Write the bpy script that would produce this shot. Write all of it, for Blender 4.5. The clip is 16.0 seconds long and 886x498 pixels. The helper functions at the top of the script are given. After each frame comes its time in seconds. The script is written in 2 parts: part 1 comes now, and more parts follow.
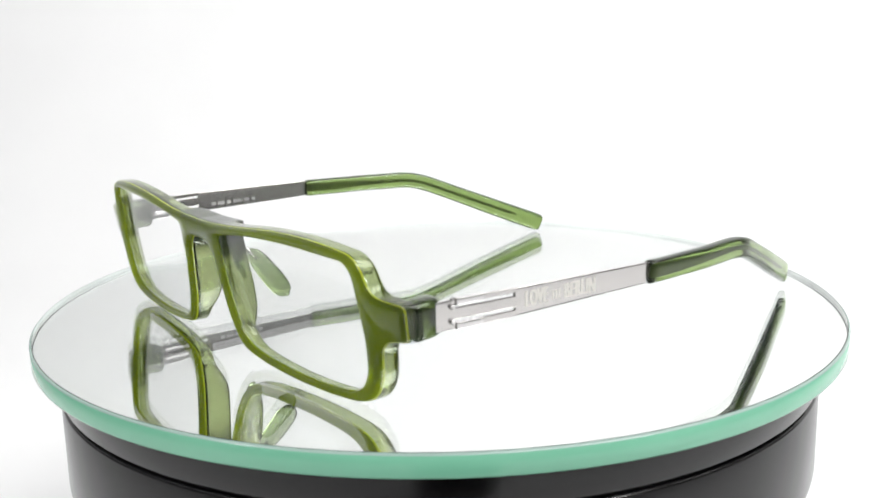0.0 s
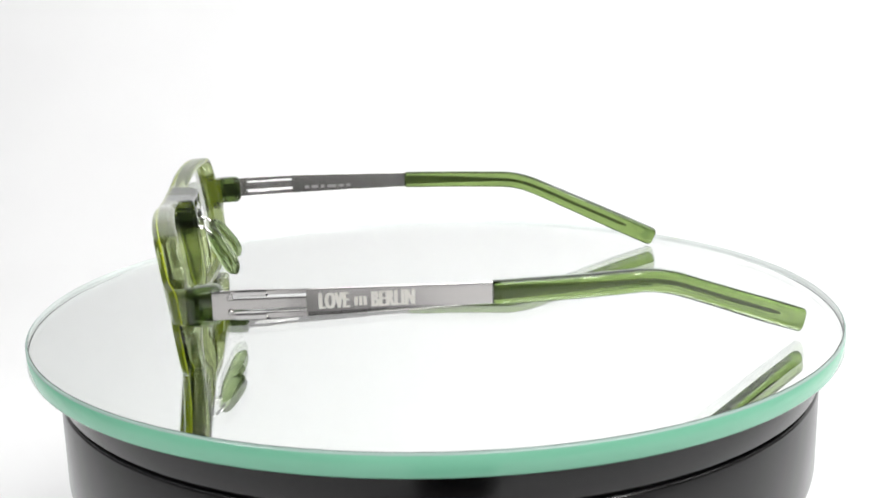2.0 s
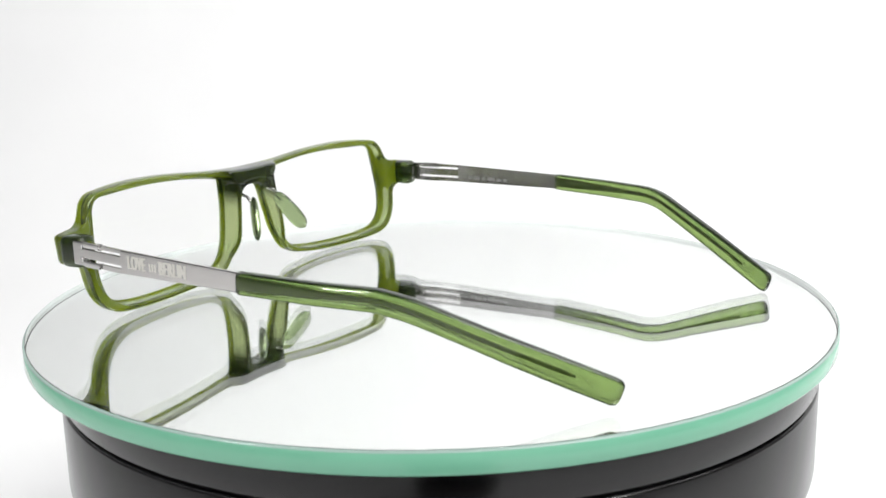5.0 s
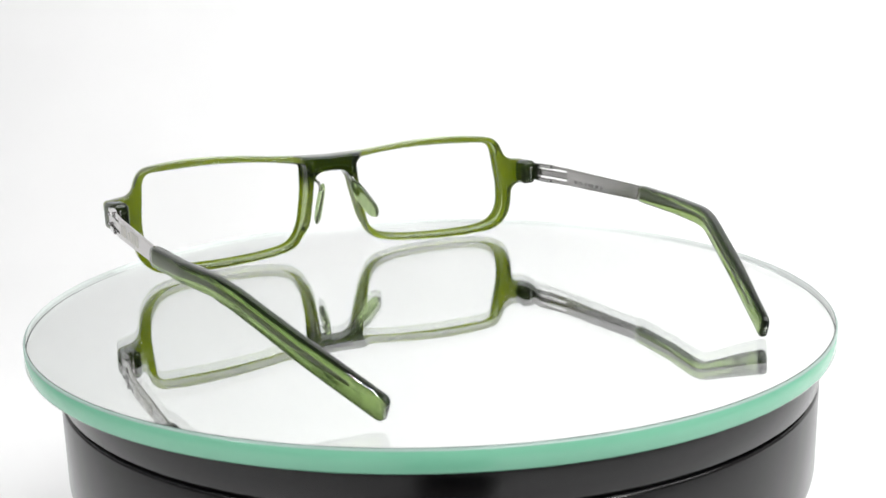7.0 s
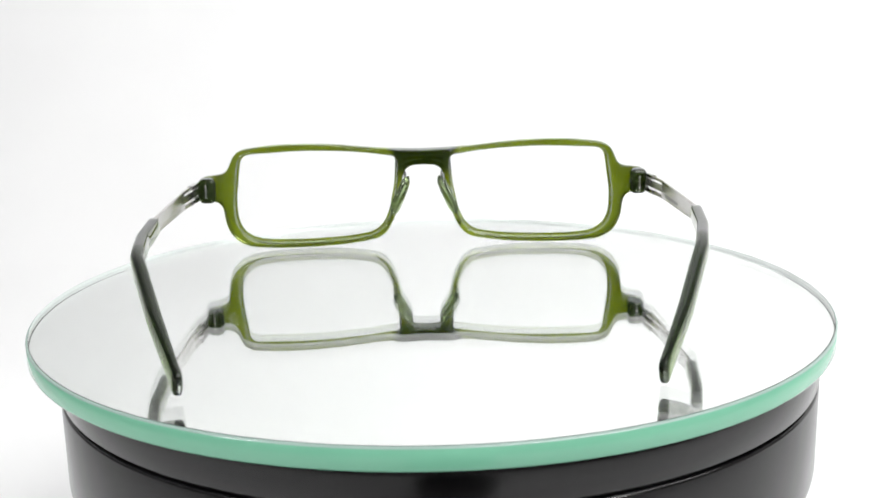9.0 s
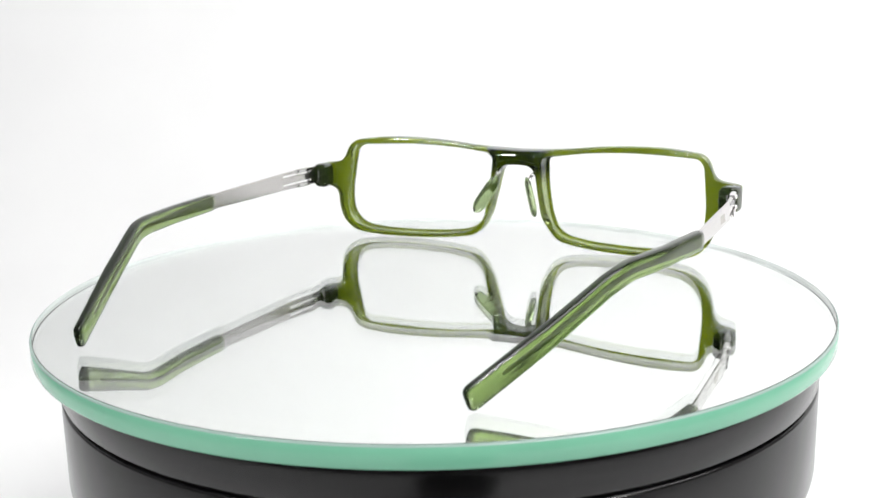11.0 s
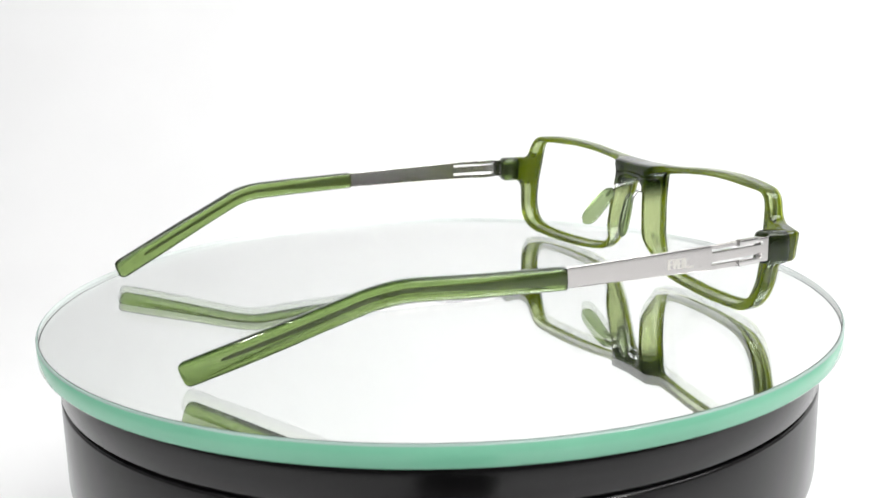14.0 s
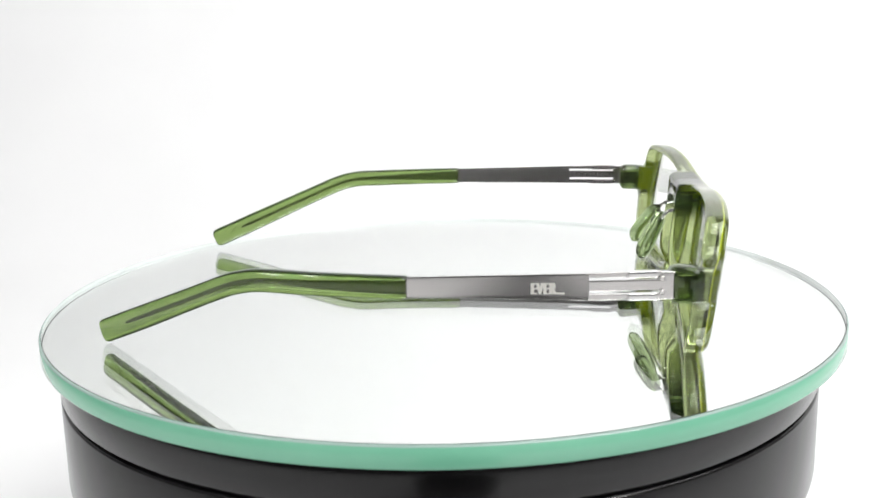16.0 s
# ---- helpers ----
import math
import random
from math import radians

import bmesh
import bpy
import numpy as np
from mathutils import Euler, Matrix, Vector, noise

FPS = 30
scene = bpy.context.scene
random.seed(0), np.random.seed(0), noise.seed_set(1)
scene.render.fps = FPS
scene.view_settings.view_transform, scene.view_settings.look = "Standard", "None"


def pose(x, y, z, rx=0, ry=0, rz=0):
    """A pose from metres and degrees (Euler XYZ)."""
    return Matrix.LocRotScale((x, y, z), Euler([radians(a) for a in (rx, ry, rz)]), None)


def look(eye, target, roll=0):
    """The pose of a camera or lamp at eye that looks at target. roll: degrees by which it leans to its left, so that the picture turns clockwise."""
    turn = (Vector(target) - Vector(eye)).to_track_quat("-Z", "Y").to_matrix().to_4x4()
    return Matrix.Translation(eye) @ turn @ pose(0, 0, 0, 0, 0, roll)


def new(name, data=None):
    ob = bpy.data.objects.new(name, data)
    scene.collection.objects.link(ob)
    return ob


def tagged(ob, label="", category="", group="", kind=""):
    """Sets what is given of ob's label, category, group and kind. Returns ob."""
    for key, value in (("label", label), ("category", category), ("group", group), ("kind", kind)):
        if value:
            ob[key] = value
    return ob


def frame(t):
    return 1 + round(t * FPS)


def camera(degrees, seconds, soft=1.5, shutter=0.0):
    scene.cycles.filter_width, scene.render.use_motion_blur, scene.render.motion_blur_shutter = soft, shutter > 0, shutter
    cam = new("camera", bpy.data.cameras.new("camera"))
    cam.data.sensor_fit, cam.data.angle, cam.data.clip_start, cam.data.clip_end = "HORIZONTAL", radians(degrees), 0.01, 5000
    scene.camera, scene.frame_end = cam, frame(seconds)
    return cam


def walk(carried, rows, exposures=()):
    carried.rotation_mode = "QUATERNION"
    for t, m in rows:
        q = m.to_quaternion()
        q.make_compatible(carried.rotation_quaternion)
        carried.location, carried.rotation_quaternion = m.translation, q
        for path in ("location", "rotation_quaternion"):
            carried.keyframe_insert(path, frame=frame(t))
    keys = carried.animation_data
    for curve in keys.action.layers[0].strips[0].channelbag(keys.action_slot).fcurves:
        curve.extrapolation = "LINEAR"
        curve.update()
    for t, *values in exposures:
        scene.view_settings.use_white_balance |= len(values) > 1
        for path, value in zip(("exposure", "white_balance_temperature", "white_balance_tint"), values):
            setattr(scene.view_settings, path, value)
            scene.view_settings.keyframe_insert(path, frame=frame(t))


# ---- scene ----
# A pair of eyeglasses turns on a mirrored glass disc, on a black turntable, before a white sweep.
cam = camera(44.45, 16.0)
EYE = Matrix.Translation((0, -0.31, 0.08495)) @ pose(0, 0, 0, 0, 0, -0.279) @ pose(0, 0, 0, 90 - 12.936) @ pose(0, 0, 0, 0, 0, -1.126)
walk(cam, [(0.0, EYE), (16.0, EYE)])
cam.data.dof.use_dof, cam.data.dof.focus_distance, cam.data.dof.aperture_fstop = True, 0.295, 30.0

# ---- light: a soft overhead box, a soft box over the camera, rows of small lamps ----
world = bpy.data.worlds.new("studio")
world.use_nodes = True
world.node_tree.nodes["Background"].inputs[0].default_value = (1, 1, 1, 1)
world.node_tree.nodes["Background"].inputs[1].default_value = 0.03
scene.world = world
scene.view_settings.exposure = 0.0


def softbox(name, eye, target, wide, high, watts, colour=(1, 1, 1)):
    lamp = bpy.data.lights.new(name, "AREA")
    lamp.shape, lamp.size, lamp.size_y, lamp.energy, lamp.color = "RECTANGLE", wide, high, watts, colour
    ob = new(name, lamp)
    ob.matrix_world = look(eye, target)
    return ob


softbox("overhead_softbox", (0.54, -0.07, 0.89), (0.33, 0.64, 0.44), 0.9, 0.7, 11.8)
softbox("front_softbox", (0.34, -0.66, 0.74), (0.06, -0.60, -0.10), 0.6, 0.5, 4.6)
for x in (-0.55, 0.5):
    for z in (0.32, 0.50, 0.68):
        softbox("small_lamp", (x, -0.45, z), (0, 0, 0), 0.035, 0.035, 1.0 if x < 0 else 0.45)


# ---- materials ----
def material(name, colour=(0.8, 0.8, 0.8), rough=0.5, metal=0.0, trans=0.0, ior=1.5, coat=0.0):
    m = bpy.data.materials.new(name)
    m.use_nodes = True
    b = m.node_tree.nodes["Principled BSDF"]
    b.inputs["Base Color"].default_value = (*colour, 1)
    b.inputs["Roughness"].default_value = rough
    b.inputs["Metallic"].default_value = metal
    b.inputs["Transmission Weight"].default_value = trans
    b.inputs["IOR"].default_value = ior
    b.inputs["Coat Weight"].default_value = coat
    return m


def vary(m, low, high, scale, detail=4.0, bump=0.0, rough=None, stretch=(1, 1, 1)):
    """Lets the colour wander between two values over a noise, with a fine relief and an uneven gloss."""
    nt = m.node_tree
    b = nt.nodes["Principled BSDF"]
    co = nt.nodes.new("ShaderNodeTexCoord")
    mp = nt.nodes.new("ShaderNodeMapping")
    mp.inputs["Scale"].default_value = stretch
    n = nt.nodes.new("ShaderNodeTexNoise")
    n.inputs["Scale"].default_value, n.inputs["Detail"].default_value = scale, detail
    r = nt.nodes.new("ShaderNodeValToRGB")
    r.color_ramp.elements[0].position, r.color_ramp.elements[1].position = 0.3, 0.7
    r.color_ramp.elements[0].color, r.color_ramp.elements[1].color = (*low, 1), (*high, 1)
    nt.links.new(co.outputs["Object"], mp.inputs[0])
    nt.links.new(mp.outputs[0], n.inputs["Vector"])
    nt.links.new(n.outputs[0], r.inputs[0])
    nt.links.new(r.outputs[0], b.inputs["Base Color"])
    if bump:
        bp = nt.nodes.new("ShaderNodeBump")
        bp.inputs["Strength"].default_value, bp.inputs["Distance"].default_value = bump, 0.0002
        nt.links.new(n.outputs[0], bp.inputs["Height"])
        nt.links.new(bp.outputs[0], b.inputs["Normal"])
    if rough:
        rr = nt.nodes.new("ShaderNodeMapRange")
        rr.inputs["To Min"].default_value, rr.inputs["To Max"].default_value = rough
        nt.links.new(n.outputs[0], rr.inputs["Value"])
        nt.links.new(rr.outputs[0], b.inputs["Roughness"])
    return m


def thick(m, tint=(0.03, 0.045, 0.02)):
    """Painted loss of light in thick acetate: a vertex attribute deepens the base colour."""
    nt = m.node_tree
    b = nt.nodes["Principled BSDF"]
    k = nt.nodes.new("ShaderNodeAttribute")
    k.attribute_name = "light_loss"
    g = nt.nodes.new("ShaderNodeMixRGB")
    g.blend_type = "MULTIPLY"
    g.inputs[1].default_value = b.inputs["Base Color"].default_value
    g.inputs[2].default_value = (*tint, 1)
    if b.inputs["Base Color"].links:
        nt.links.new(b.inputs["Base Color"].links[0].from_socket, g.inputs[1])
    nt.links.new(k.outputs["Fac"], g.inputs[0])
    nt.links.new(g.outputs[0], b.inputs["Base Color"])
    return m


def banded(m):
    """Where the coloured sheet comes out at the edge of the acetate it shows as a bright line."""
    nt = m.node_tree
    b = nt.nodes["Principled BSDF"]
    k = nt.nodes.new("ShaderNodeAttribute")
    k.attribute_name = "band"
    g = nt.nodes.new("ShaderNodeMixRGB")
    g.inputs[1].default_value = b.inputs["Base Color"].default_value
    g.inputs[2].default_value = (0.68, 0.78, 0.03, 1)
    r = nt.nodes.new("ShaderNodeMapRange")
    r.inputs["To Min"].default_value, r.inputs["To Max"].default_value = 0.96, 0.45
    nt.links.new(k.outputs["Fac"], g.inputs[0])
    nt.links.new(k.outputs["Fac"], r.inputs["Value"])
    nt.links.new(g.outputs[0], b.inputs["Base Color"])
    nt.links.new(r.outputs[0], b.inputs["Transmission Weight"])
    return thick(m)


def sheet():
    """The thin coloured sheet laminated into the acetate: it filters and scatters what passes."""
    m = material("acetate_sheet")
    nt = m.node_tree
    clear, milky, lit, half, mix = (nt.nodes.new("ShaderNode" + k) for k in ("BsdfTransparent", "BsdfTranslucent", "BsdfDiffuse", "MixShader", "MixShader"))
    lit.inputs[0].default_value = (0.68, 0.75, 0.02, 1)
    half.inputs[0].default_value = 0.5
    clear.inputs[0].default_value = (0.625, 0.675, 0.065, 1)
    milky.inputs[0].default_value = (0.68, 0.75, 0.02, 1)
    mix.inputs[0].default_value = 0.48
    nt.links.new(clear.outputs[0], mix.inputs[1])
    nt.links.new(milky.outputs[0], half.inputs[1])
    nt.links.new(lit.outputs[0], half.inputs[2])
    nt.links.new(half.outputs[0], mix.inputs[2])
    nt.links.new(mix.outputs[0], nt.nodes["Material Output"].inputs[0])
    return m


WHITE = vary(material("white_paper", rough=0.9), (0.84, 0.84, 0.84), (0.87, 0.87, 0.87), 6.0, bump=0.02)
TABLE = vary(material("dark_table", rough=0.6), (0.035, 0.034, 0.033), (0.05, 0.048, 0.046), 8.0)
WALL = vary(material("grey_wall", rough=0.8), (0.30, 0.30, 0.30), (0.37, 0.37, 0.37), 1.2)
BLACK = vary(material("black_plastic", (0.012, 0.011, 0.012), 0.2, ior=1.46), (0.003, 0.0028, 0.003), (0.006, 0.0055, 0.006), 60.0, rough=(0.13, 0.22))
GROOVE = material("black_gap", (0.004, 0.004, 0.004), 0.6)
GLASS = material("float_glass", (0.992, 0.999, 0.993), 0.0, trans=1.0, ior=1.52)
MIRROR = material("silvering", (0.955, 0.975, 0.96), 0.0, metal=1.0)
EDGE = vary(material("glass_edge", rough=0.12), (0.165, 0.445, 0.30), (0.195, 0.49, 0.335), 25.0)
EDGE.node_tree.nodes["Principled BSDF"].inputs["Specular IOR Level"].default_value = 0.6
RIM_INSIDE = material("glass_rim_inside", (0.48, 0.53, 0.51), 0.4)
CHAMFER = material("glass_chamfer", (0.29, 0.40, 0.355), 0.15)
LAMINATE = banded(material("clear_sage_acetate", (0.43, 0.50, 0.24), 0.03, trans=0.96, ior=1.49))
SHEET = sheet()
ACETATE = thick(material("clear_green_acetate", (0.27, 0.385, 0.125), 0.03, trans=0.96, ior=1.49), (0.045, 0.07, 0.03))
PAD = material("clear_pad", (0.35, 0.44, 0.23), 0.03, trans=0.97, ior=1.45)
LENS = material("clear_lens", (0.99, 0.995, 0.99), 0.0, trans=1.0, ior=1.28)
STEEL = vary(material("brushed_steel", (0.6, 0.58, 0.57), 0.25, metal=1.0), (0.53, 0.515, 0.50), (0.60, 0.58, 0.57), 300.0, rough=(0.14, 0.22), stretch=(1, 0.05, 1))
POLISHED = material("polished_steel", (0.64, 0.63, 0.62), 0.12, metal=1.0)
CORE = material("steel_core", (0.26, 0.26, 0.22), 0.4, metal=0.8)
FAINT = material("faint_etching", (0.27, 0.265, 0.26), 0.5, metal=0.6)
ENGRAVED = material("etched_lettering", (0.76, 0.74, 0.69), 0.5, metal=0.55)


# ---- mesh helpers; lengths in millimetres ----
def part(name, bm, mat, parent=None, label="", smooth=True, mats=()):
    for v in bm.verts:
        v.co *= 0.001
    bmesh.ops.recalc_face_normals(bm, faces=bm.faces)
    me = bpy.data.meshes.new(name)
    bm.to_mesh(me)
    bm.free()
    for m in (mat, *mats):
        me.materials.append(m)
    for p in me.polygons:
        p.use_smooth = smooth
    ob = new(name, me)
    ob.parent = parent
    if label:
        tagged(ob, label)
    return ob


def lathe(profile, n=160, close=False):
    """Turns a profile of (radius, height) round the z axis; a radius of 0 closes it."""
    bm = bmesh.new()
    rings = []
    for r, z in profile:
        if r == 0:
            rings.append([bm.verts.new((0, 0, z))])
        else:
            rings.append([bm.verts.new((r * math.cos(2 * math.pi * i / n), r * math.sin(2 * math.pi * i / n), z)) for i in range(n)])
    pairs = list(zip(rings, rings[1:])) + ([(rings[-1], rings[0])] if close else [])
    for a, b in pairs:
        for i in range(n):
            j = (i + 1) % n
            q = [a[i % len(a)], a[j % len(a)], b[j % len(b)], b[i % len(b)]]
            bm.faces.new(list(dict.fromkeys(q)))
    return bm


def rounded(corners, step=0.8):
    """A closed outline with rounded corners from (x, z, radius)."""
    pts = []
    n = len(corners)
    arcs = []
    for i in range(n):
        p0, p1, p2 = (Vector(corners[k % n][:2]) for k in (i - 1, i, i + 1))
        a, b = (p0 - p1), (p2 - p1)
        la, lb = a.length, b.length
        a, b = a.normalized(), b.normalized()
        ang = a.angle(b)
        cut = min(corners[i][2] / math.tan(ang / 2), 0.7 * la, 0.7 * lb)
        arcs.append((p1 + a * cut, p1, p1 + b * cut))
    for i in range(n):
        s, c, e = arcs[i]
        k = max(3, int(((s - c).length + (e - c).length) / step))
        for j in range(k + 1):
            u = j / k
            pts.append((1 - u) ** 2 * s + 2 * u * (1 - u) * c + u * u * e)
        nxt = arcs[(i + 1) % n][0]
        gap = (nxt - e).length
        k = int(gap / step)
        for j in range(1, k):
            pts.append(e.lerp(nxt, j / k))
    out = [pts[0]]
    for p in pts[1:]:
        if (p - out[-1]).length > 0.12:
            out.append(p)
    return out


def inset(loop, d):
    """Moves an outline inwards by d (outwards where d is negative)."""
    n = len(loop)
    area = sum(loop[i - 1].x * loop[i].y - loop[i].x * loop[i - 1].y for i in range(n))
    s = 1 if area > 0 else -1
    out = []
    for i in range(n):
        t = (loop[(i + 1) % n] - loop[i - 1]).normalized()
        out.append(loop[i] + Vector((-t.y, t.x)) * d * s)
    return out


def sweep(stations, n=24, power=3.2):
    """A bar of rounded section through stations (centre, half width, half height, forward, side)."""
    bm = bmesh.new()
    light_loss = bm.verts.layers.float.new("light_loss")
    rings = []
    for c, hw, hh, up, side in stations:
        ring = []
        for i in range(n):
            a = 2 * math.pi * (i + 0.5) / n
            ca, sa = math.cos(a), math.sin(a)
            ring.append(bm.verts.new(c + side * hw * math.copysign(abs(ca) ** (2 / power), ca) + up * hh * math.copysign(abs(sa) ** (2 / power), sa)))
            # top and bottom painted darker, for light lost along the bar
            ring[-1][light_loss] = 1.0 if abs(sa) > 1.1 * abs(ca) else 0.0
        rings.append(ring)
    for a, b in zip(rings, rings[1:]):
        for i in range(n):
            bm.faces.new((a[i], a[(i + 1) % n], b[(i + 1) % n], b[i]))
    for ring in (rings[0], rings[-1]):
        bm.faces.new(ring)
        for i in range(n):
            bm.edges.get((ring[i], ring[(i + 1) % n])).smooth = False
    return bm


def block(x0, x1, y0, y1, z0, z1, r=0.5, seg=3):
    bm = bmesh.new()
    bmesh.ops.create_cube(bm, size=1)
    for v in bm.verts:
        v.co = Vector(((x0 + x1) / 2 + v.co.x * (x1 - x0), (y0 + y1) / 2 + v.co.y * (y1 - y0), (z0 + z1) / 2 + v.co.z * (z1 - z0)))
    if r:
        bmesh.ops.bevel(bm, geom=bm.edges[:], offset=r, segments=seg, profile=0.5, affect="EDGES")
    return bm


def rod(a, b, r, n=14):
    a, b = Vector(a), Vector(b)
    d = (b - a).normalized()
    s = d.orthogonal().normalized()
    u = d.cross(s)
    return sweep([(a, r * 0.7, r * 0.7, u, s), (a + d * r * 0.3, r, r, u, s), (b - d * r * 0.3, r, r, u, s), (b, r * 0.7, r * 0.7, u, s)], n, 2.0)


# ---- the sweep, the table ----
def build_sweep():
    bm = bmesh.new()
    prof = [(-1000, -110), (350, -110)]
    for i in range(1, 17):
        a = math.pi / 2 * i / 16
        prof.append((350 + 300 * math.sin(a), -110 + 300 * (1 - math.cos(a))))
    prof.append((650, 1300))
    tagged(part("table", block(-1400, 1400, -1400, 690, -150, -111.5, 0), TABLE, smooth=False), "dark matt table under the paper", "table", kind="structure")
    rows = [[bm.verts.new((x, y, z)) for x in (-1400, -700, 0, 700, 1400)] for y, z in prof]
    for a, b in zip(rows, rows[1:]):
        for i in range(4):
            bm.faces.new((a[i], a[i + 1], b[i + 1], b[i]))
    ob = part("backdrop", bm, WHITE)
    tagged(ob, "seamless white paper sweep behind and under the turntable", "backdrop", kind="structure")
    for name, x0, x1, y0, y1, z0, z1 in (("wall_west", -1450, -1404, -1450, 700, -150, 1300), ("wall_east", 1404, 1450, -1450, 700, -150, 1300), ("wall_south", -1404, 1404, -1450, -1404, -150, 1300)):
        tagged(part(name, block(x0, x1, y0, y1, z0, z1, 0), WALL, smooth=False), "plain grey studio wall", "wall", kind="structure")
    tagged(part("ceiling", block(-1450, 1450, -1450, 700, 1304, 1350, 0), WALL, smooth=False), "plain grey studio ceiling", "ceiling", kind="structure")


# ---- the turntable ----
def build_turntable():
    body = part("turntable", lathe([(0, -110), (91, -110), (93.2, -108), (93.2, -50), (93.6, -48), *[(99.6 + 8 * math.sin(0.1 + 0.147 * k), -40 - 8 * math.cos(0.1 + 0.147 * k)) for k in range(11)], (107.6, -17.4), (107.4, -16.95), (106.9, -16.7), (0, -16.7)]), BLACK)
    tagged(body, "glossy black round motorised turntable on white paper", "turntable")
    part("gap_ring", lathe([(106.2, -16.7), (106.2, -16.0)]), GROOVE, body, "dark gap under the platter")
    plat = part("platter", lathe([(0, -16.0), (106.9, -16.0), (107.4, -15.75), (107.6, -15.3), (107.6, -8.0), (107.1, -6.6), (106.4, -6.0), (0, -6.0)]), BLACK, body)
    return body, plat


def build_post():
    """Unseen dark blocks, added for the dark reflections in the turntable and the steel."""
    post = part("camera_stand", block(-30, 30, -28, 28, -110, -28, 8, 4), BLACK)
    post.location = (0.010, -0.24, 0)
    part("arm", block(-22, 2, -190, -20, -104, -84, 5, 3), BLACK, post)
    part("upright", block(-22, 2, -160, -120, -90, 40, 5, 3), BLACK, post)
    part("housing", block(-80, 60, -190, -90, 40, 135, 12, 4), BLACK, post)
    return tagged(post, "unseen black camera stand, added for its dark reflection", "camera stand")


def build_disc():
    slab = lathe([(0, 0), (112.75, 0), (113.1, -0.55), (113.1, -5.3), (0, -5.3)], 360)
    for f in slab.faces:
        f.material_index = 1 if f.calc_center_median().xy.length > 113.0 else 0
    disc = part("glass_disc", slab, GLASS, None, smooth=False, mats=(RIM_INSIDE,))
    tagged(disc, "round mirrored glass disc with green edge on a black turntable", "glass disc")
    part("mirror_backing", lathe([(0, -5.32), (113.0, -5.32), (113.0, -5.45), (0, -5.45)], 360), MIRROR, disc, "silver mirror backing", smooth=False)
    rim = lathe([(112.95, 0.0), (113.5, -0.55), (113.5, -4.9), (113.25, -5.4), (113.14, -5.4), (113.14, -0.5)], 360, close=True)
    for f in rim.faces:
        c = f.calc_center_median()
        r = c.xy.length
        f.material_index = 1 if -0.4 < c.z < -0.26 and r > 113.0 else (2 if r < 113.17 else 0)
        f.smooth = True
    part("edge", rim, EDGE, disc, "green polished glass edge", mats=(CHAMFER, RIM_INSIDE))
    disc.visible_shadow = False
    return disc


# ---- the eyeglasses; x across, y forward, z up ----
THICK = 5.4


def ease(u):
    u = min(1.0, max(0.0, u))
    return u * u * (3 - 2 * u)


def bow(x, z, d):
    """The curved front: d runs from -1 at the back face to 1 at the front face."""
    ax = abs(x)
    y = 2.5 - 0.001 * x * x + 0.13 * (z - 32) + d * THICK / 2
    if d < 0:
        # the bridge and the nose walls are built out to the back
        y += 3.4 * d * ease((13.5 - ax) / 4.0) * ease((z - 2.0) / 7.0)
    if ax > 67:
        y -= 0.008 * (ax - 67) ** 2
    return y


HALF = [(0, 33.7, 30), (14, 34.1, 200), (34, 36.2, 180), (52, 36.6, 110), (65.8, 35.0, 6.6), (68.8, 27.2, 4.5), (77.6, 26.3, 1.5),
        (77.4, 18.4, 1.5), (70.4, 17.6, 4.5), (68.4, 2.0, 13), (52, 0.6, 120), (40, 0.4, 180), (26, 1.05, 100), (14.0, 3.0, 9), (10.0, 11, 20), (8.0, 20, 20), (6.4, 28.4, 5.0), (0, 28.6, 4)]
HOLE = [(9.0, 31.6, 2.6), (24, 33.8, 150), (42, 34.6, 180), (64.8, 33.8, 5.0), (66.6, 18, 25), (66.0, 4.0, 12.5), (52, 2.3, 80), (40, 2.0, 170), (26, 2.6, 80), (15.2, 4.4, 10), (11.6, 12, 20), (9.6, 22, 30)]


def outline():
    right = HALF[1:-1]
    left = [(-x, z, r) for x, z, r in reversed(right)]
    return rounded([HALF[0]] + right + [HALF[-1]] + left)


def hole(side):
    h = [(side * x, z, r) for x, z, r in HOLE]
    return rounded(h if side > 0 else h[::-1])


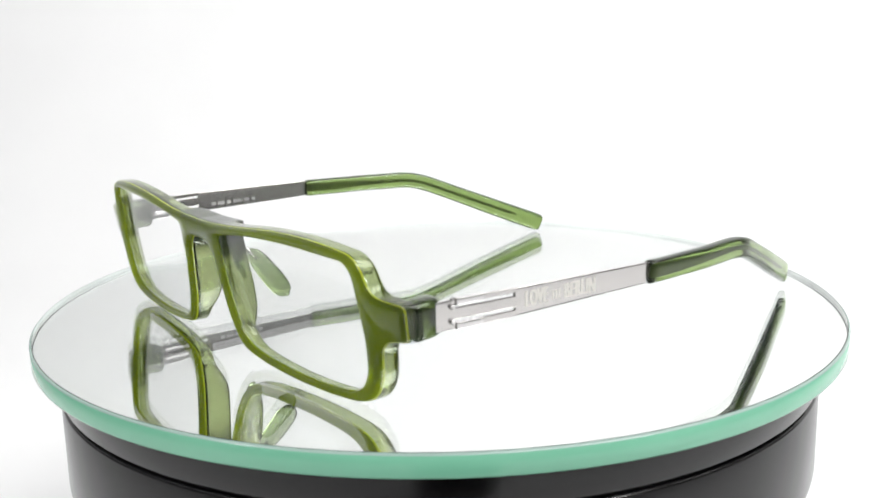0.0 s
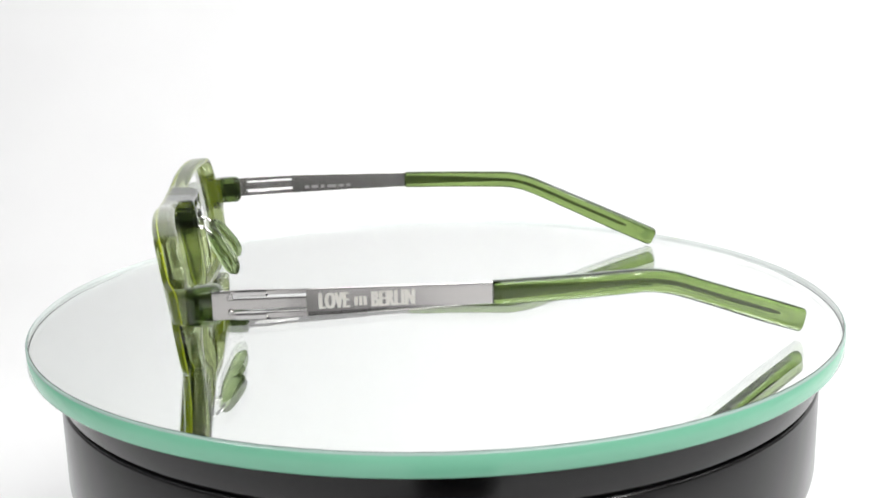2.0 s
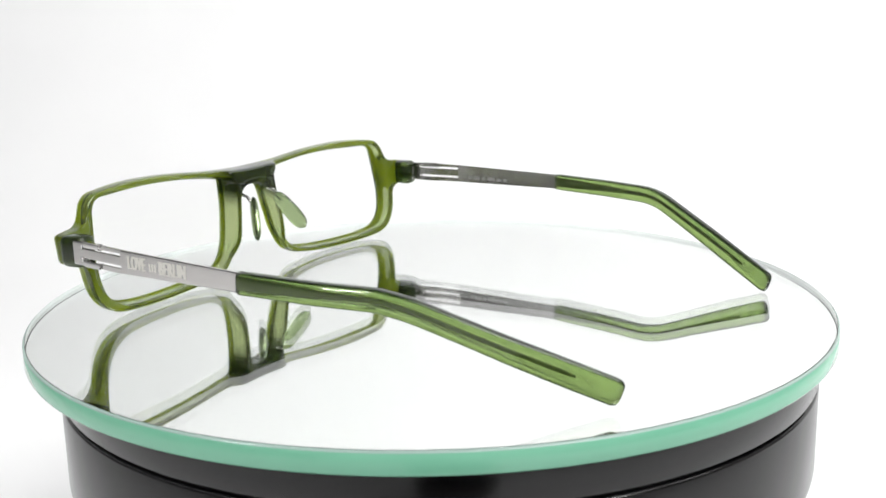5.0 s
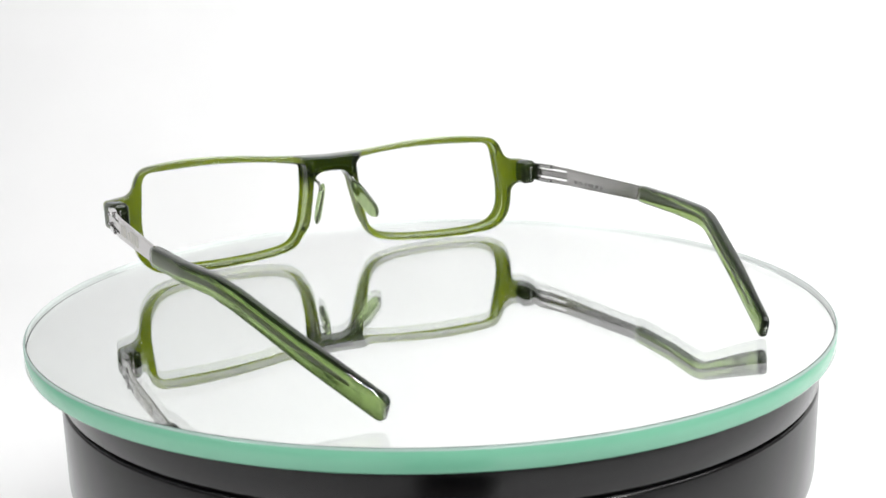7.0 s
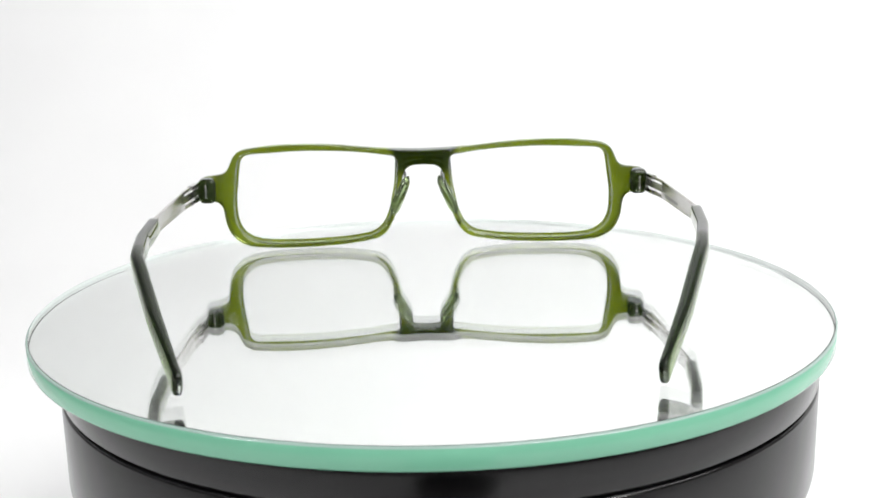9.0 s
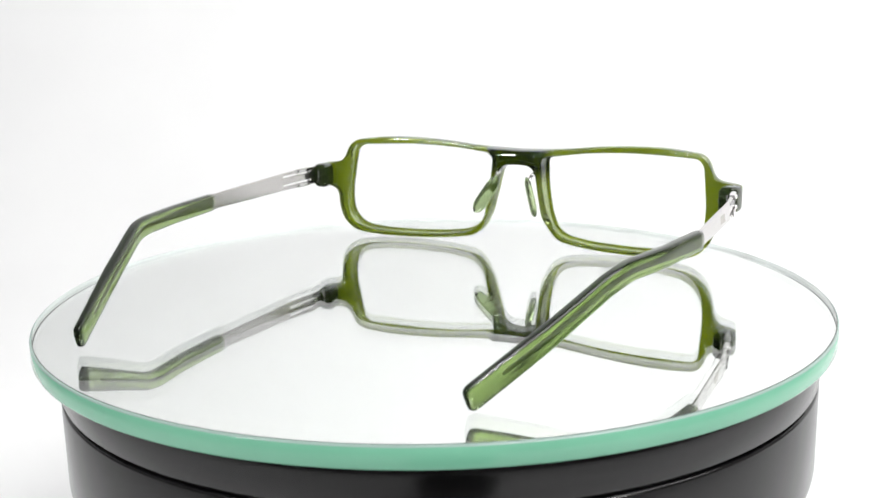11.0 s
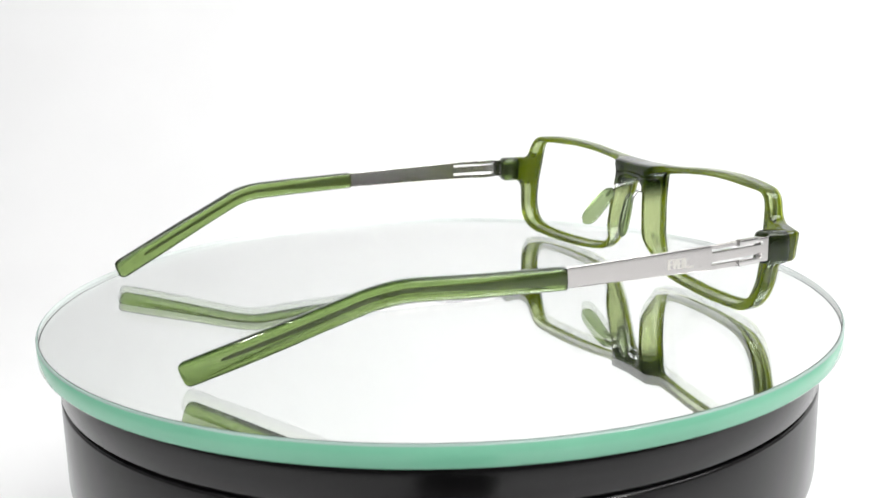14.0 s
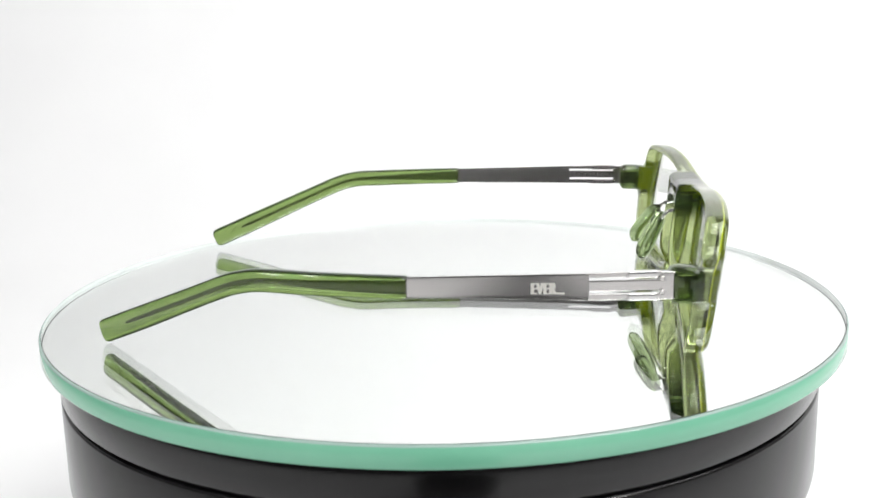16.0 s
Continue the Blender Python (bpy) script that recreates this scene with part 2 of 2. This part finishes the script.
def plate(outer, inner):
    """A flat ring along the bowed front, by its section's (inset, depth) outside and round both lenses."""
    bm = bmesh.new()
    light_loss = bm.verts.layers.float.new("light_loss")
    band = bm.verts.layers.float.new("band")
    caps = {0: [], len(outer) - 1: []}
    for loop, sign in [(outline(), 1)] + [(hole(s), -1) for s in (1, -1)]:
        rings = []
        for k, (ins, d) in enumerate(outer if sign > 0 else inner):
            ring = []
            for p in inset(loop, ins * sign):
                v = bm.verts.new((p.x, bow(p.x, p.y, d), p.y))
                # bridge and lugs painted darker, for light lost in the deeper stock
                v[light_loss] = max(ease((13.0 - abs(p.x)) / 3.0) * ease((p.y - 21.0) / 7.0) * ease((0.75 - d) / 0.5), 0.4 * ease((abs(p.x) - 67.0) / 3.0))
                v[band] = 1.0 if sign > 0 and 0.47 < d < 0.57 else 0.0
                ring.append(v)
            rings.append(ring)
            if k in caps:
                caps[k].append(ring)
        n = len(loop)
        for a, b in zip(rings, rings[1:]):
            for i in range(n):
                bm.faces.new((a[i], a[(i + 1) % n], b[(i + 1) % n], b[i]))
    for k in caps:
        flat = bmesh.new()
        link = {}
        for ring in caps[k]:
            vs = [flat.verts.new((v.co.x, 0, v.co.z)) for v in ring]
            link.update(zip(vs, ring))
            for i in range(len(vs)):
                flat.edges.new((vs[i], vs[(i + 1) % len(vs)]))
        bmesh.ops.triangle_fill(flat, edges=flat.edges[:], use_beauty=True)
        for f in flat.faces:
            bm.faces.new([link[v] for v in f.verts])
        flat.free()
    return bm


def build_front(parent):
    # rounded outside; round the lens the face laps over the glass
    outer = [(0.7, -1.0), (0.42, -0.97), (0.20, -0.90), (0.06, -0.80), (0, -0.66), (0, -0.3), (0, 0.1), (0, 0.2), (0.02, 0.32), (0.07, 0.44), (0.1, 0.48), (0.15, 0.55),
             (0.19, 0.59), (0.33, 0.70), (0.55, 0.83), (0.82, 0.94), (1.1, 1.0)]
    inner = [(0.6, -1.0), (0.36, -0.975), (0.17, -0.92), (0.05, -0.84), (0, -0.72), (0, -0.3), (-0.25, 0.1), (-0.5, 0.22), (-0.68, 0.32), (-0.76, 0.42), (-0.76, 0.48), (-0.74, 0.54),
             (-0.71, 0.60), (-0.64, 0.68), (-0.46, 0.82), (-0.24, 0.93), (0.0, 1.0)]
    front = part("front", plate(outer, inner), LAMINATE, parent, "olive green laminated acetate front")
    part("inner_sheet", plate([(0.24, 0.46), (0.34, 0.58)], [(-0.5, 0.46), (-0.45, 0.58)]), SHEET, front, "thin bright yellow-green sheet in the acetate", smooth=False)
    return front


def build_lens(parent, side):
    loop = inset(hole(side), -0.35)
    c = sum(loop, Vector((0, 0))) / len(loop)
    bm = bmesh.new()
    sheets = []
    for d in (0.06, 0.28):
        rings = []
        for k in range(9):
            u = 1 - k / 9
            rings.append([bm.verts.new((q.x, bow(q.x, q.y, d), q.y)) for q in (c + (p - c) * u for p in loop)])
        mid = bm.verts.new((c.x, bow(c.x, c.y, d), c.y))
        n = len(loop)
        for a, b in zip(rings, rings[1:]):
            for i in range(n):
                bm.faces.new((a[i], a[(i + 1) % n], b[(i + 1) % n], b[i]))
        for i in range(n):
            bm.faces.new((rings[-1][i], rings[-1][(i + 1) % n], mid))
        sheets.append(rings[0])
    n = len(loop)
    for i in range(n):
        bm.faces.new((sheets[0][i], sheets[0][(i + 1) % n], sheets[1][(i + 1) % n], sheets[1][i]))
    for ring in sheets:
        for i in range(n):
            bm.edges.get((ring[i], ring[(i + 1) % n])).smooth = False
    ob = part("lens", bm, LENS, parent, "clear untinted lens")
    ob.visible_shadow = False
    return ob


def arm_x(side, y):
    """Where the temple runs: sideways place by depth, for either side."""
    pts = ((-8, 77.0), (-16, 77.4), (-30, 78.6), (-71.5, 79.0), (-92, 77.4), (-112, 74.0), (-134, 65.4), (-156, 55.9)) if side < 0 else \
          ((-8, 76.4), (-16, 76.9), (-30, 78.6), (-71.5, 79.2), (-92, 75.6), (-112, 70.2), (-134, 60.8), (-156, 50.2))
    for (a, xa), (b, xb) in zip(pts, pts[1:]):
        if y >= b or b == pts[-1][0]:
            u = (a - y) / (a - b)
            return side * (xa + (xb - xa) * u)


def build_end_piece(parent, side):
    bm = block(72.2, 78.2, -13.4, -5.6, 17.9, 26.5, 2.0, 6)
    for v in bm.verts:
        u = (v.co.y + 13.4) / 7.8
        v.co.x = side * (v.co.x - 0.9 * (1 - u))
        v.co.z += 0.25 * (1 - u)
    light_loss = bm.verts.layers.float.new("light_loss")
    # whole block painted darker, for light lost in its depth
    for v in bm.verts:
        v[light_loss] = 0.6
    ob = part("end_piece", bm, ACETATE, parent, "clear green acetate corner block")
    bm = block(74.3, 74.9, -13.6, -7.6, 20.2, 24.4, 0.2, 2)
    for v in bm.verts:
        v.co.x *= side
    part("hinge_plate", bm, STEEL, ob, "steel plate set in the acetate")
    return ob


def strip(side, y0, y1, z0a, z1a, z0b, z1b, thick=0.8, off=0.0):
    """A flat steel strip along the temple from y0 to y1, with the heights at both ends."""
    st = []
    n = max(2, int(abs(y1 - y0) / 4))
    for i in range(n + 1):
        u = i / n
        y = y0 + (y1 - y0) * u
        z0, z1 = z0a + (z0b - z0a) * u, z1a + (z1b - z1a) * u
        st.append((Vector((arm_x(side, y) + side * off, y, (z0 + z1) / 2)), thick / 2, (z1 - z0) / 2, Vector((0, 0, 1)), Vector((1, 0, 0))))
    return sweep(st, 16, 9.0)


def join(*meshes):
    out = bmesh.new()
    for bm in meshes:
        tmp = bpy.data.meshes.new("tmp")
        bm.to_mesh(tmp)
        bm.free()
        out.from_mesh(tmp)
        bpy.data.meshes.remove(tmp)
    return out


def lettering(text, parent, side, y0, y1, z0, z1, name="lettering"):
    """Flat letters on the outside of a temple between y0 (first letter) and y1."""
    cu = bpy.data.curves.new("letters", "FONT")
    cu.body = text
    cu.space_character = 1.1
    tmp = bpy.data.objects.new("letters", cu)
    scene.collection.objects.link(tmp)
    me = bpy.data.meshes.new_from_object(tmp.evaluated_get(bpy.context.evaluated_depsgraph_get()))
    bpy.data.objects.remove(tmp)
    bm = bmesh.new()
    bm.from_mesh(me)
    bpy.data.meshes.remove(me)
    xs, ys = [v.co.x for v in bm.verts], [v.co.y for v in bm.verts]
    for v in bm.verts:
        u = (v.co.x - min(xs)) / (max(xs) - min(xs))
        w = (v.co.y - min(ys)) / (max(ys) - min(ys))
        y = y0 + (y1 - y0) * u
        v.co = Vector((arm_x(side, y) + side * 0.43, y, z0 + (z1 - z0) * w))
    copies = []
    for k, shift in enumerate((-0.26, -0.16, -0.05, 0.05, 0.16, 0.26)):
        c = bm.copy()
        for v in c.verts:
            v.co += Vector((side * 0.004 * k, shift, 0))
        copies.append(c)
    bm.free()
    bm = join(*copies)
    return part(name, bm, ENGRAVED, parent, "pale etched letters", smooth=False)


def tip_path(side, sections=44, inner=False):
    """Centre line of the acetate tip: straight, then bent down to the glass."""
    st = []
    y_end = -155.2 if side < 0 else -153.6
    slope = 0.402 if side < 0 else 0.44
    y0 = -71.6
    for i in range(sections + 1):
        u = i / sections
        y = y0 + (y_end - y0) * u
        if y > -105:
            z = 22.4 - 0.25 * (y0 - y) / 33
        else:
            s = min(1.0, (-105 - y) / 12)
            z = 22.15 - (6 * s * s * slope if s < 1 else 6 * slope + (-117 - y) * slope)
        st.append(Vector((arm_x(side, y), y, z)))
    return st


def bar(path, hw, hh):
    st = []
    n = len(path)
    for i, c in enumerate(path):
        d = (path[min(i + 1, n - 1)] - path[max(i - 1, 0)]).normalized()
        side = d.cross(Vector((0, 0, 1))).normalized()
        up = side.cross(d).normalized()
        st.append((c, hw, hh, up, side))
    return st


def build_temple(parent, side):
    temple = part("temple", strip(side, -31, -71.9, 19.6, 25.7, 20.0, 24.9), STEEL, parent, "flat brushed steel temple with two open slots", smooth=False)
    part("prong", strip(side, -15.2, -31.2, 24.75, 25.95, 24.75, 25.7), STEEL, temple, smooth=False)
    part("prong", strip(side, -13.8, -31.2, 21.6, 24.05, 21.6, 24.05), STEEL, temple, smooth=False)
    part("prong", strip(side, -15.2, -31.2, 19.5, 20.9, 19.6, 20.95), STEEL, temple, smooth=False)
    part("hinge_tongue", strip(side, -11.2, -15.6, 19.5, 25.7, 19.5, 25.8), STEEL, temple, smooth=False)
    for z, zb in ((24.4, 25.3), (21.2, 20.2)):
        x = arm_x(side, -15) + side * 0.2
        part("pin", rod((x - side * 0.7, -15.0, z), (x + side * 0.95, -15.0, z), 0.62), POLISHED, temple, "tiny polished hinge pin")
        part("clip", strip(side, -16.0, -22.4, zb - 0.75, zb + 0.75, zb - 0.75, zb + 0.75, 1.7, 0.1), POLISHED, temple, "folded steel hinge clip")
        part("pin", rod((arm_x(side, -22.6) - side * 0.3, -22.6, zb - 0.5), (arm_x(side, -22.6) + side * 0.6, -22.6, zb - 0.5), 0.4), POLISHED, temple, "tiny polished hinge pin")
    if side > 0:
        bm = join(*[strip(side, y, y - w, 20.9, 22.0, 20.9, 22.0, 0.03, -0.415) for y, w in ((-35.5, 1.6), (-37.8, 2.4), (-41.2, 1.2), (-43.4, 3.0), (-47.4, 1.8), (-50.2, 1.4))])
        part("lettering", bm, FAINT, temple, "small faint etched marks", smooth=False)
    # acetate tip with the steel core inside
    path = tip_path(side)
    st = [(c - u * 0.16 * ease((k - 26) / 14), hw * (1 - 0.28 * ease((k - 30) / 14)), hh + 0.36 * ease((k - 26) / 14), u, d2) for k, (c, hw, hh, u, d2) in enumerate(bar(path, 1.75, 2.75))]
    c, hw, hh, up, sd = st[-1]
    d = (path[-1] - path[-2]).normalized()
    st = st[:-1] + [(c - d * 0.5, hw, hh, up, sd), (c + d * 0.1, hw * 0.97, hh * 0.98, up, sd), (c + d * 0.6, hw * 0.89, hh * 0.92, up, sd), (c + d * 1.0, hw * 0.77, hh * 0.84, up, sd), (c + d * 1.3, hw * 0.6, hh * 0.73, up, sd), (c + d * 1.48, hw * 0.4, hh * 0.58, up, sd), (c + d * 1.55, hw * 0.22, hh * 0.4, up, sd)]
    c, hw, hh, up, sd = st[0]
    st = [(c + Vector((0, 0.25, 0)), hw * 0.8, hh * 0.9, up, sd)] + st
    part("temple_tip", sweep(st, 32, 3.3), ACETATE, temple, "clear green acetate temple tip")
    e, w = path[-4], (path[-1] - path[-4]).normalized()
    nrm = st[-6][4] * (1 if st[-6][4].x * side > 0 else -1)
    up = st[-6][3]
    for dy, dz in ((0.0, 0.5), (0.9, 0.0), (1.8, -0.5)):
        q = e + w * dy + nrm * 1.2 + up * dz
        part("marking", rod(q - up * 0.6, q + up * 0.6, 0.13, 8), PAD, temple, "faint raised mark")
    part("core", sweep([(c, 0.45 - 0.15 * k / 40, 1.45 - 0.85 * ease(k / 20) - 0.12 * k / 40 if k < 40 else 0.3, u, d2) for k, (c, w, h, u, d2) in enumerate(bar(path[:41], 0.4, 1.0))], 12, 4.0), CORE, temple, "dark steel core inside the tip")
    return temple


def build_pad(parent, side):
    a, b = Vector((side * 5.2, -7.0, 25.2)), Vector((side * 11.2, -14.0, 13.2))
    d = (b - a).normalized()
    face = Vector((side * -0.92, -0.32, 0.2)).normalized()
    sd = d.cross(face).normalized()
    up = sd.cross(d).normalized()
    st = []
    n = 14
    for i in range(n + 1):
        u = i / n
        w = 2.8 * math.sqrt(max(0.02, 1 - abs(2 * u - 1) ** 3.5)) * (0.82 + 0.18 * u)
        st.append((a.lerp(b, u), w, 1.15 * math.sqrt(max(0.05, 1 - abs(2 * u - 1) ** 4)), up, sd))
    pad = part("nose_pad", sweep(st, 18, 2.6), PAD, parent, "clear pale green nose pad")
    q = a.lerp(b, 0.22)
    part("pad_arm", join(rod((side * 6.6, -2.6, 26.2), (side * 6.4, -5.6, 25.6), 0.55), rod((side * 6.4, -5.6, 25.6), q, 0.5)), POLISHED, pad, "small steel pad arm")
    return pad


def build_eyeglasses():
    g = new("eyeglasses")
    tagged(g, "green acetate and steel eyeglasses standing open on a mirrored disc", "eyeglasses")
    build_front(g)
    for side in (1, -1):
        build_lens(g, side)
        build_end_piece(g, side)
        t = build_temple(g, side)
        build_pad(g, side)
        if side < 0:
            lettering("LOVE", t, side, -33.8, -39.9, 21.1, 24.6)
            lettering("BERLIN", t, side, -45.0, -54.0, 21.0, 24.4)
            bm = join(*[strip(side, -41.2 - k * 0.95, -41.9 - k * 0.95, 21.4, 23.4, 21.4, 23.4, 0.02, 0.42) for k in range(3)])
            part("lettering", bm, ENGRAVED, t, "pale etched marks")
        else:
            lettering("EVER...", t, side, -43.6, -36.6, 21.0, 23.6)
    return g


build_sweep()
build_post()
TURNTABLE, PLATTER = build_turntable()
DISC = build_disc()
GLASSES = build_eyeglasses()


# ---- what moves: disc, platter and eyeglasses turn together ----
TURN = [(0.0, 0.51), (0.5, -6.40), (1.0, -13.50), (1.5, -20.50), (2.0, -27.55), (2.5, -34.55), (3.0, -41.75), (3.5, -48.75), (4.0, -55.73),
        (5.0, -69.65), (6.0, -83.50), (6.5, -90.38), (7.0, -97.25), (7.5, -104.17), (8.0, -111.05), (8.5, -117.90), (9.0, -124.70),
        (10.0, -138.60), (11.0, -152.50), (11.5, -159.40), (12.0, -166.20), (12.5, -172.98), (13.0, -179.80), (13.5, -186.62), (14.0, -193.5), (14.5, -200.38), (15.0, -207.33), (15.5, -214.30), (16.0, -221.33)]


def motions():
    for thing, at in ((DISC, pose(0.0002, -0.0022, 0)), (PLATTER, pose(0, 0, 0)), (GLASSES, pose(-0.0561, -0.0445, 0.0, 0, 0, 125.9))):
        walk(thing, [(t, pose(0, 0, 0, 0, 0, a) @ at) for t, a in TURN])


motions()
